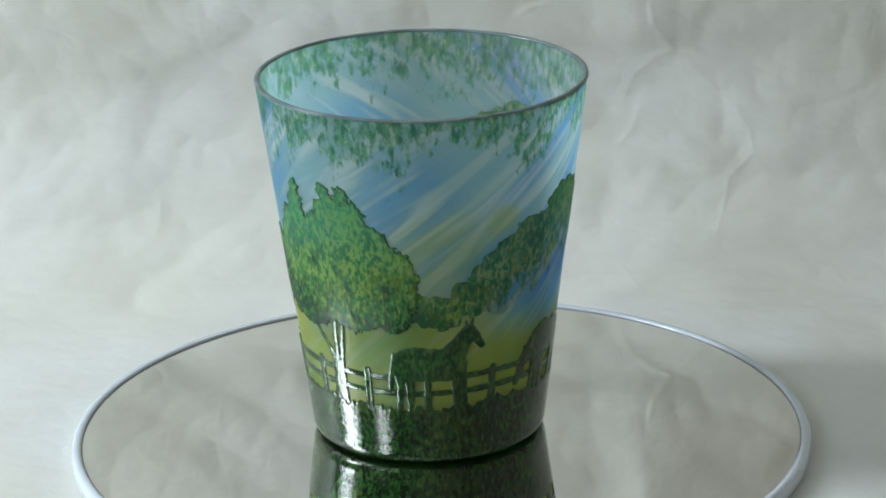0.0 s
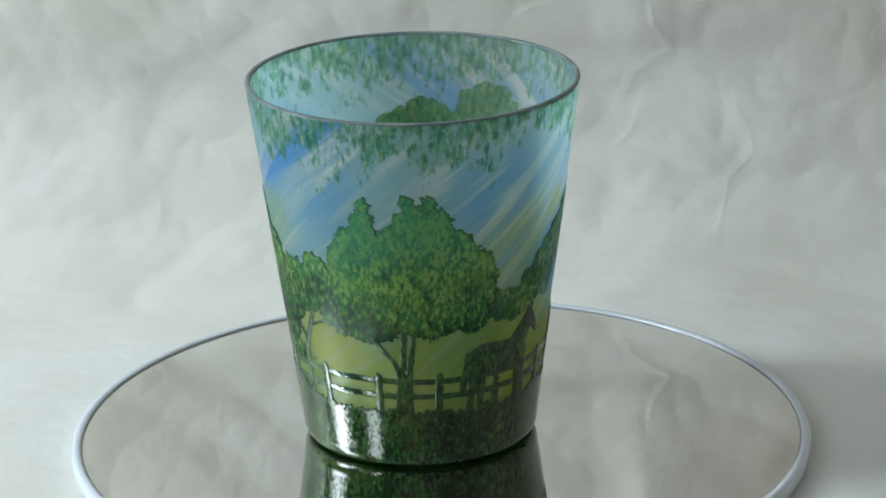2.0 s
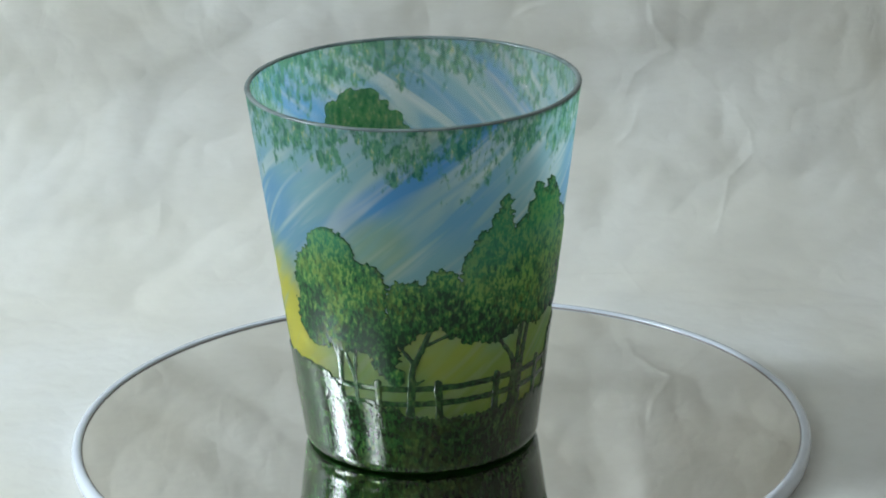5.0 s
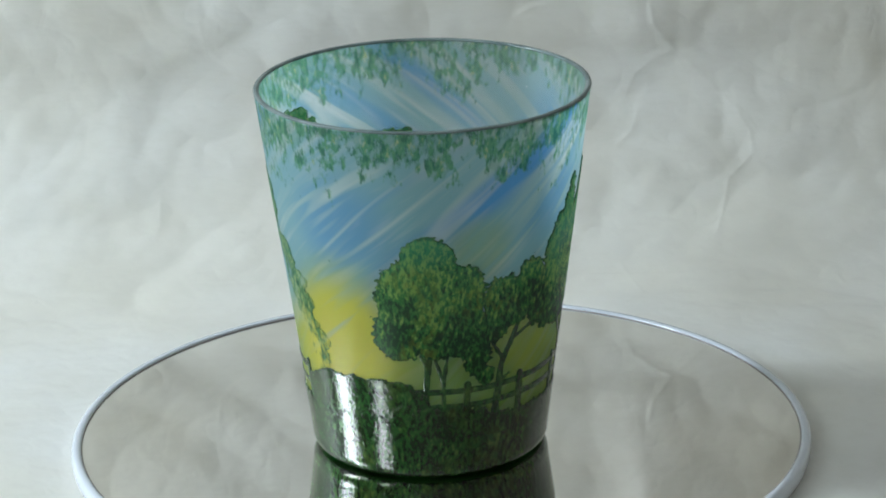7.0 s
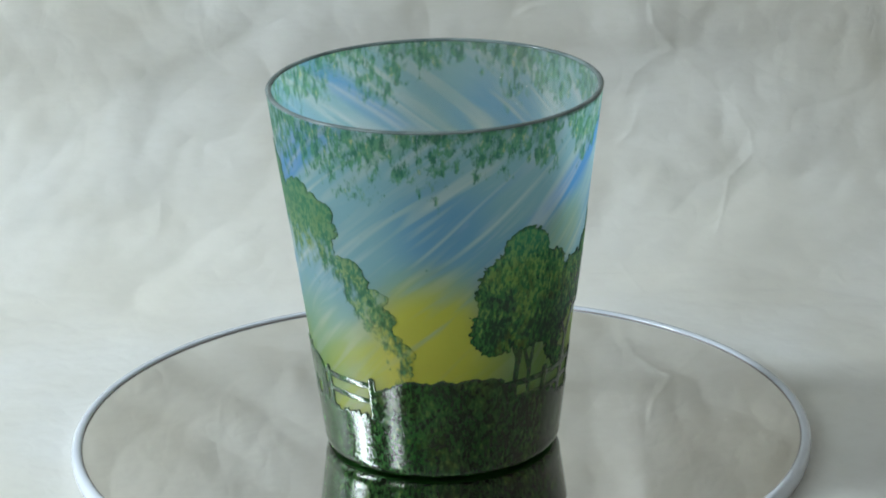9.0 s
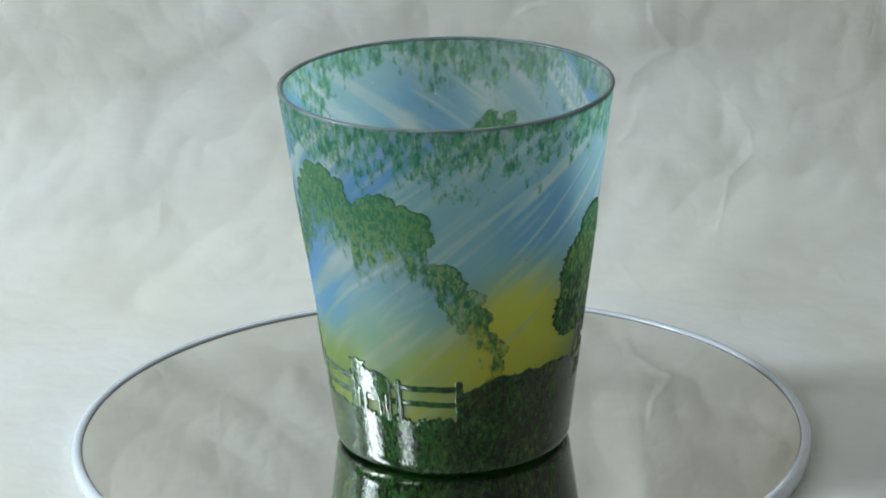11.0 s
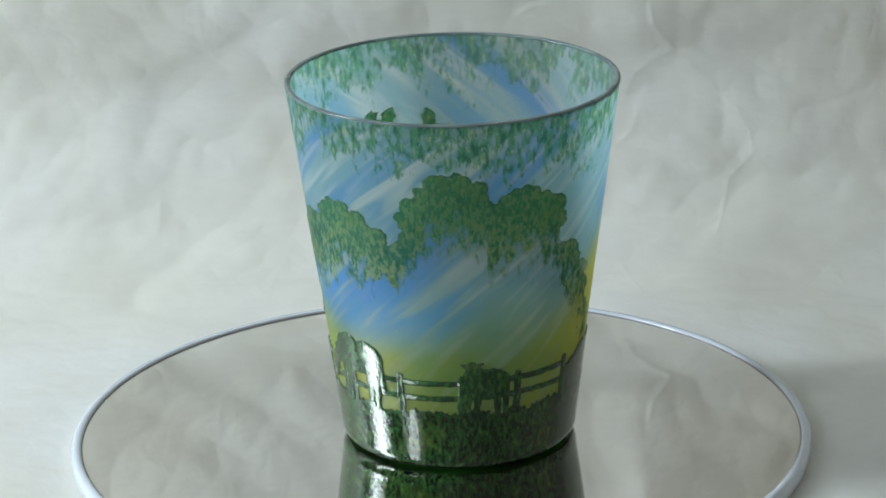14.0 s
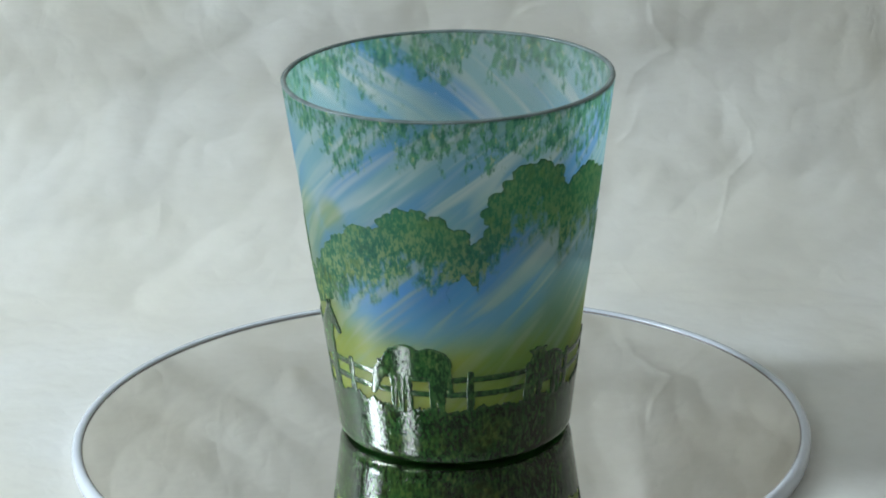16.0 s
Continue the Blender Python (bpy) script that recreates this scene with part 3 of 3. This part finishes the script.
# ---------- mirror turntable ----------
def turntable():
    top = tagged(new("mirror_turntable"), "round mirror turntable with a white raised rim", "turntable")
    v, f = lathe([(0, 0.0), (0.1215, 0.0), (0.1215, -0.004), (0, -0.004)], 192)
    disc = from_lists("mirror", v, f, M_MIRROR, top, "silvered mirror disc", smooth=False)
    # thin dark ring put in for shade on the rim's inner wall
    v, f = lathe([(0.1214, -0.001), (0.1214, 0.0002), (0.1218, 0.0003), (0.1218, -0.001), (0.1214, -0.001)], 192)
    from_lists("edge_shade_line", v, f, M_EDGE_SHADE, top, "thin dark ring standing in for shade inside the rim")
    ring = [(0.1218, -0.0042), (0.1218, 0.0004), (0.1222, 0.0008), (0.1230, 0.0010), (0.1242, 0.0008), (0.1249, 0.0000),
            (0.1252, -0.0015), (0.1250, -0.0036), (0.1243, -0.0052), (0.1232, -0.0058), (0.1190, -0.0058), (0.1190, -0.0042), (0.1218, -0.0042)]
    v, f = lathe(ring, 192)
    from_lists("rim", v, f, M_RING, top, "white lacquered raised rim")
    v, f = lathe([(0, -0.0045), (0.1188, -0.0045), (0.1188, -0.0056), (0, -0.0056)], 96)
    from_lists("underside", v, f, M_RING, top, smooth=False)
    return top


TURNTABLE = turntable()


# ---------- the cameo vase ----------
def vase():
    top = tagged(new("glass_vase"), "tapered cameo glass vase with green trees and horses", "vase")
    out = [(0, 0.0022), (0.0300, 0.0020), (0.0315, 0.0006), (0.0325, 0.0005)]
    out[-1] = (cone_r(FOOT_RISE) - FOOT_ROUND - 0.0006, 0.0005)
    for k in range(0, 12):
        z = FOOT_RISE - (FOOT_RISE - 0.0006) * math.cos(math.pi / 2 * k / 11)
        out.append((wall_r(z), z))
    out += [(cone_r(0.001 * z), 0.001 * z) for z in range(10, 86, 4)] + [(cone_r(0.0005 * z), 0.0005 * z) for z in range(172, 246)]
    out += [(RIM_R - 0.0001, TALL - 0.0006)]
    inn = [(RIM_R - WALL + 0.0001, TALL - 0.0006)] + [(cone_r(0.001 * z) - WALL, 0.001 * z) for z in range(120, 14, -5)]
    inn += [(cone_r(0.012) - 0.005, 0.0105), (0.026, 0.0092), (0, 0.0088)]
    v, f = lathe(out + inn[:1], 720)
    body = from_lists("body", v, f, M_WALL, top, "satin blue and yellow streaked glass body")
    place = np.array(v)
    deg, up = np.degrees(-np.arctan2(place[:, 1], place[:, 0])) % 360, place[:, 2] * 1000
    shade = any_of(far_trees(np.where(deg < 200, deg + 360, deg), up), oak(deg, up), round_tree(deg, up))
    # marks where the wall takes the lighter, lit-through green
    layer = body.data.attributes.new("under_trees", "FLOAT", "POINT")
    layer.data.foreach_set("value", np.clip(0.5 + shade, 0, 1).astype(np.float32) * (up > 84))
    v, f = lathe(inn, 256)
    from_lists("lining", v, f, M_LINING, top, "polished inner face, lightened by a white veil")
    lip = [(RIM_R, TALL - 0.0007)]
    for k in range(9):
        q = math.pi * k / 8
        lip.append((RIM_R - WALL / 2 + (WALL / 2 + 0.00005) * math.cos(q), TALL - 0.0005 + 0.0006 * math.sin(q)))
    lip += [(RIM_R - WALL - 0.00002, TALL - 0.0007), (RIM_R, TALL - 0.0007)]
    v, f = lathe(lip, 256)
    from_lists("lip", v, f, M_LIP, top, "polished blue-grey lip")
    return top


def oak(a, z):
    ovals = ((129.5, 97, 2.2, 2.0), (121.5, 96, 2.4, 2.4), (145.5, 95, 2.0, 2.6), (127, 84, 9, 12.5), (136, 77, 8, 11.5), (152, 77, 7, 10.5), (118, 84, 6, 11), (146, 83, 6, 12), (150, 72, 13, 13), (157, 60, 10, 13), (130, 68, 22, 19), (112, 74, 11, 13), (102, 66, 9.5,
             14), (104, 57, 9, 8), (120, 57, 15, 9), (146, 55, 16, 9))
    return crown(a, z, ovals, 11, 0.8, 84, 0.92, 0.35)


def oak_trunk(a, z):
    return any_of(bar(a, z, 147, 50, 136, 39, 0.5, 0.9), bar(a, z, 136, 39, 134, 33, 0.9, 1.2), bar(a, z, 131.8, 52, 133.4, 34, 0.75, 1.0), bar(a, z, 127.4, 52, 130.6, 34, 0.8, 1.1),
                  bar(a, z, 132.6, 32, 133, 20, 2.7, 3.3)) + 0.25 * lattice(a, z, 1.6, 5)


def round_tree(a, z):
    ovals = ((214, 76, 12, 13), (224, 66, 12, 14), (208, 64, 14, 17), (226.5, 53.5, 11, 10), (211, 54, 13, 10), (199, 66, 8, 11.5), (200, 54,
             9, 10), (194, 45, 6, 8), (190, 37, 4, 3))
    return crown(a, z, ovals, 31, 0.8, 84, 0.92, 0.35)


def round_tree_trunk(a, z):
    return any_of(bar(a, z, 214.5, 48, 216.0, 34, 1.15, 1.0), bar(a, z, 216.0, 34, 216.2, 21, 1.0, 1.3), bar(a, z, 206.3, 48, 208.6, 36, 0.45, 0.6), bar(a, z, 212.5, 46, 208.8, 36, 0.45, 0.6),
                  bar(a, z, 208.7, 37, 208.4, 21, 0.7, 0.8), bar(a, z, 218.0, 46, 215.6, 41, 0.4, 0.6)) + 0.2 * lattice(a, z, 1.6, 6)


def small_tree(a, z):
    ovals = ((183, 62, 10, 10), (170, 66, 8, 10), (176, 61, 10, 8), (165, 60, 6, 10), (187, 55, 7, 7))
    return crown(a, z, ovals, 51, 0.8, 84, 0.92, 0.35)


def small_tree_trunk(a, z):
    return any_of(bar(a, z, 184.6, 20, 182.5, 40, 1.5, 1.1), bar(a, z, 182.5, 40, 173, 57, 1.1, 0.7), bar(a, z, 178, 48, 167, 52, 0.7, 0.4),
                  bar(a, z, 182, 42, 189, 50, 0.8, 0.5), bar(a, z, 184, 33, 178, 36, 0.5, 0.4)) + 0.25 * lattice(a, z, 1.6, 7)


def far_trees(a, z):
    ovals = ((337, 96, 14.5, 12.0), (349, 89, 6.5, 9.5), (309, 90, 13, 10), (297, 86, 5.5, 9), (322, 80, 24, 14), (340, 84, 16, 12),
             (306, 80, 13, 12), (288, 69, 8, 7.5), (279, 62, 6, 7), (272.5, 54, 4.4, 8), (267.5, 42, 3.6, 9), (300, 72, 14, 9),
             (353, 74, 10, 11), (368, 78, 7, 10), (384, 82, 14, 12.5), (402, 75, 10, 11), (414, 71, 8, 9.5), (424, 66, 6, 9.5),
             (323, 89, 6, 7), (432, 61, 6, 7), (443, 57, 8, 5.5), (453, 57, 6, 4.5), (392, 66, 26, 14), (420, 62, 9, 8))
    return crown(a, z, ovals, 71, 2.7, 17, 0.84, 0.0)


def hedge(a, z):
    top = 36.4 - 5.2 * np.clip((np.abs(a - 247) - 16) / 16, 0, 1) ** 1.5 + 0.7 * lattice(a, z, 5, 81) + 0.6 * lattice(a, z, 1.4, 82)
    side = (34 - np.abs(a - 249)) * MM
    return np.minimum(top - z, side)


def tufts(a, z):
    bank = np.clip((a - 184) / 8, 0, 1) * np.clip((236 - a) / 8, 0, 1)
    return 21.6 + 5.0 * bank + 1.4 * lattice(a, z * 0 + 3, 3.3, 91) + 1.7 * np.maximum(0, lattice(a + 0.25 * z, z * 0.2, 1.05, 92)) + 0.8 * lattice(a, z * 0.3, 0.6, 93)


def grass(a, z):
    blend = np.clip((a - 330) / 30, 0, 1)
    return np.minimum(tufts(a, z) * (1 - blend) + tufts(a - 360, z) * blend - z, z - 1.6)


def standing_horse(a, z):
    return any_of(oval(a, z, 95, 38.2, 11, 6.0), oval(a, z, 82, 37.6, 9, 6.2), oval(a, z, 88, 38, 14, 5.4), bar(a, z, 80, 40, 72.6, 48.6, 4.6, 2.5),
                  bar(a, z, 72.4, 49.4, 66.6, 43.6, 2.2, 1.25), bar(a, z, 71.6, 50.5, 71.0, 53.6, 0.7, 0.25), bar(a, z, 73.6, 50.5, 73.8, 53.2, 0.6, 0.25),
                  bar(a, z, 103, 38, 102.0, 30, 2.4, 1.4), bar(a, z, 102, 30, 103.4, 20, 1.3, 0.95), bar(a, z, 98, 36, 98, 20, 1.9, 0.9),
                  bar(a, z, 78, 36, 77, 20, 2.0, 0.9), bar(a, z, 75.5, 36, 73.4, 20, 1.7, 0.9), bar(a, z, 104.6, 41, 107, 29, 1.0, 1.1)) + 0.22 * lattice(a, z, 1.3, 101)


def grazing_horse(a, z):
    return any_of(oval(a, z, 19, 38.4, 9.5, 5.6), oval(a, z, 30, 39.2, 8, 5.8), oval(a, z, 24, 38.4, 13, 5.0), bar(a, z, 34, 40, 43, 33.5, 3.8, 2.5),
                  bar(a, z, 43.4, 33.5, 47.2, 26.0, 2.1, 1.2), bar(a, z, 41.5, 36, 43, 38, 0.8, 0.3), bar(a, z, 13.5, 37, 14.6, 20, 2.3, 1.0), bar(a, z, 17.5, 35, 18.2, 20, 1.9, 0.9),
                  bar(a, z, 32, 36, 33.2, 20, 1.8, 0.9), bar(a, z, 35.5, 36, 37, 20, 1.6, 0.9), bar(a, z, 11.4, 40, 10.0, 28, 0.9, 1.0)) + 0.22 * lattice(a, z, 1.3, 111)


def cow(a, z):
    return any_of(oval(a, z, 321, 32.8, 9, 4.8), oval(a, z, 328.5, 34.5, 4.8, 5.0), oval(a, z, 329.4, 35.2, 3.8, 3.6), bar(a, z, 330.5, 38.6, 333.8, 39.6, 0.9, 0.4),
                  bar(a, z, 328, 38.6, 324.6, 39.8, 0.9, 0.4), oval(a, z, 329.4, 38.8, 2.3, 1.7), bar(a, z, 331, 32, 331.2, 20, 1.5, 1.0), bar(a, z, 327, 31, 327, 20, 1.5, 0.9),
                  bar(a, z, 317.5, 31, 317.6, 20, 1.5, 0.9), bar(a, z, 314, 33, 313.6, 20, 1.4, 0.8)) + 0.22 * lattice(a, z, 1.3, 121)


VASE = vase()


def artwork():
    relief("far_tree_line", far_trees, 258, 462, 32, 110, 0.00030, M_FAR, VASE, "hazy green far trees, fading downward", fading=(9.0, 35.0))
    relief("round_tree", round_tree, 184, 240, 32, 93, 0.00044, M_CROWN, VASE, "dark green tree crown in relief")
    relief("small_tree", small_tree, 155, 198, 43, 80, 0.00040, M_CROWN, VASE, "low green tree crown in relief")
    relief("oak_tree", oak, 88, 172, 42, 103, 0.00048, M_CROWN, VASE, "large green tree crown in relief")
    relief("oak_trunk", oak_trunk, 123, 150, 20, 54, 0.00036, M_WOOD, VASE)
    relief("round_tree_trunk", round_tree_trunk, 202, 221, 20, 50, 0.00036, M_WOOD, VASE)
    relief("small_tree_trunk", small_tree_trunk, 163, 193, 20, 59, 0.00035, M_WOOD, VASE)
    relief("standing_horse", standing_horse, 61, 111, 19, 56, 0.00056, M_WOOD, VASE, "dark green standing horse in relief")
    relief("grazing_horse", grazing_horse, 6, 52, 19, 48, 0.00056, M_WOOD, VASE, "dark green grazing horse in relief")
    relief("cow", cow, 308, 338, 19, 43, 0.00056, M_WOOD, VASE, "dark green cow in relief")
    relief("hedge", hedge, 213, 285, 18, 41, 0.00050, M_GRASS, VASE, "dark green hedge in relief")
    relief("grass_band", grass, 0, 360, 1.2, 31, 0.00060, M_GRASS, VASE, "polished dark green grass band", wrap=True)
    posts = (281.2, 308.2, 334.0, 361.2, 389.0, 421.0, 450.0, 477.5, 504.4, 531.2, 558.5, 585.9)
    for k, at in enumerate(posts):
        sway = 0.5 * math.sin(k * 2.3)
        relief("fence_post", lambda a, z: bar(a, z, at, 19, at + sway, 34.6, 1.35, 1.2) + 0.25 * lattice(a, z, 1.5, 140 + k), at - 4, at + 4, 18, 38, 0.00052, M_WOOD, VASE)
    for height, lift in ((32.8, 0.00033), (27.3, 0.00031)):
        for k, (lo, hi) in enumerate(zip(posts, posts[1:])):
            rise, fall = 0.3 * math.sin(k * 1.7), 0.3 * math.sin(k * 1.7 + 1.7)
            relief("fence_rail", lambda a, z: bar(a, z, lo - 1, height + rise, hi + 1, height + fall, 1.0) + 0.2 * lattice(a, z, 1.8, 160 + k), lo - 1, hi + 1,
                   height - 2.5, height + 2.5, lift + 0.00001 * (k % 3), M_WOOD, VASE)


artwork()


# ---------- what turns ----------
VIEW_TILT = Matrix.Translation((0, 0, -0.0003)) @ Matrix.Rotation(0.0039, 4, "Y")  # small tilt and drop that fit the rim and vase to the camera's view


def motions():
    spin, vase_rows = [], []
    for k in range(33):
        t = k * 0.5
        turn = 0.30318 * t + 0.00087 * t * (16 - t)
        swing = 2.07425 + turn
        spin.append((t, VIEW_TILT @ pose(0.0003, 0, 0, 0, 0, math.degrees(turn))))
        vase_rows.append((t, VIEW_TILT @ pose(-0.0002 + 0.00684 * math.cos(swing), 0.00684 * math.sin(swing), 0.0, 0, 0, math.degrees(turn))))
    walk(TURNTABLE, spin)
    walk(VASE, vase_rows)


motions()
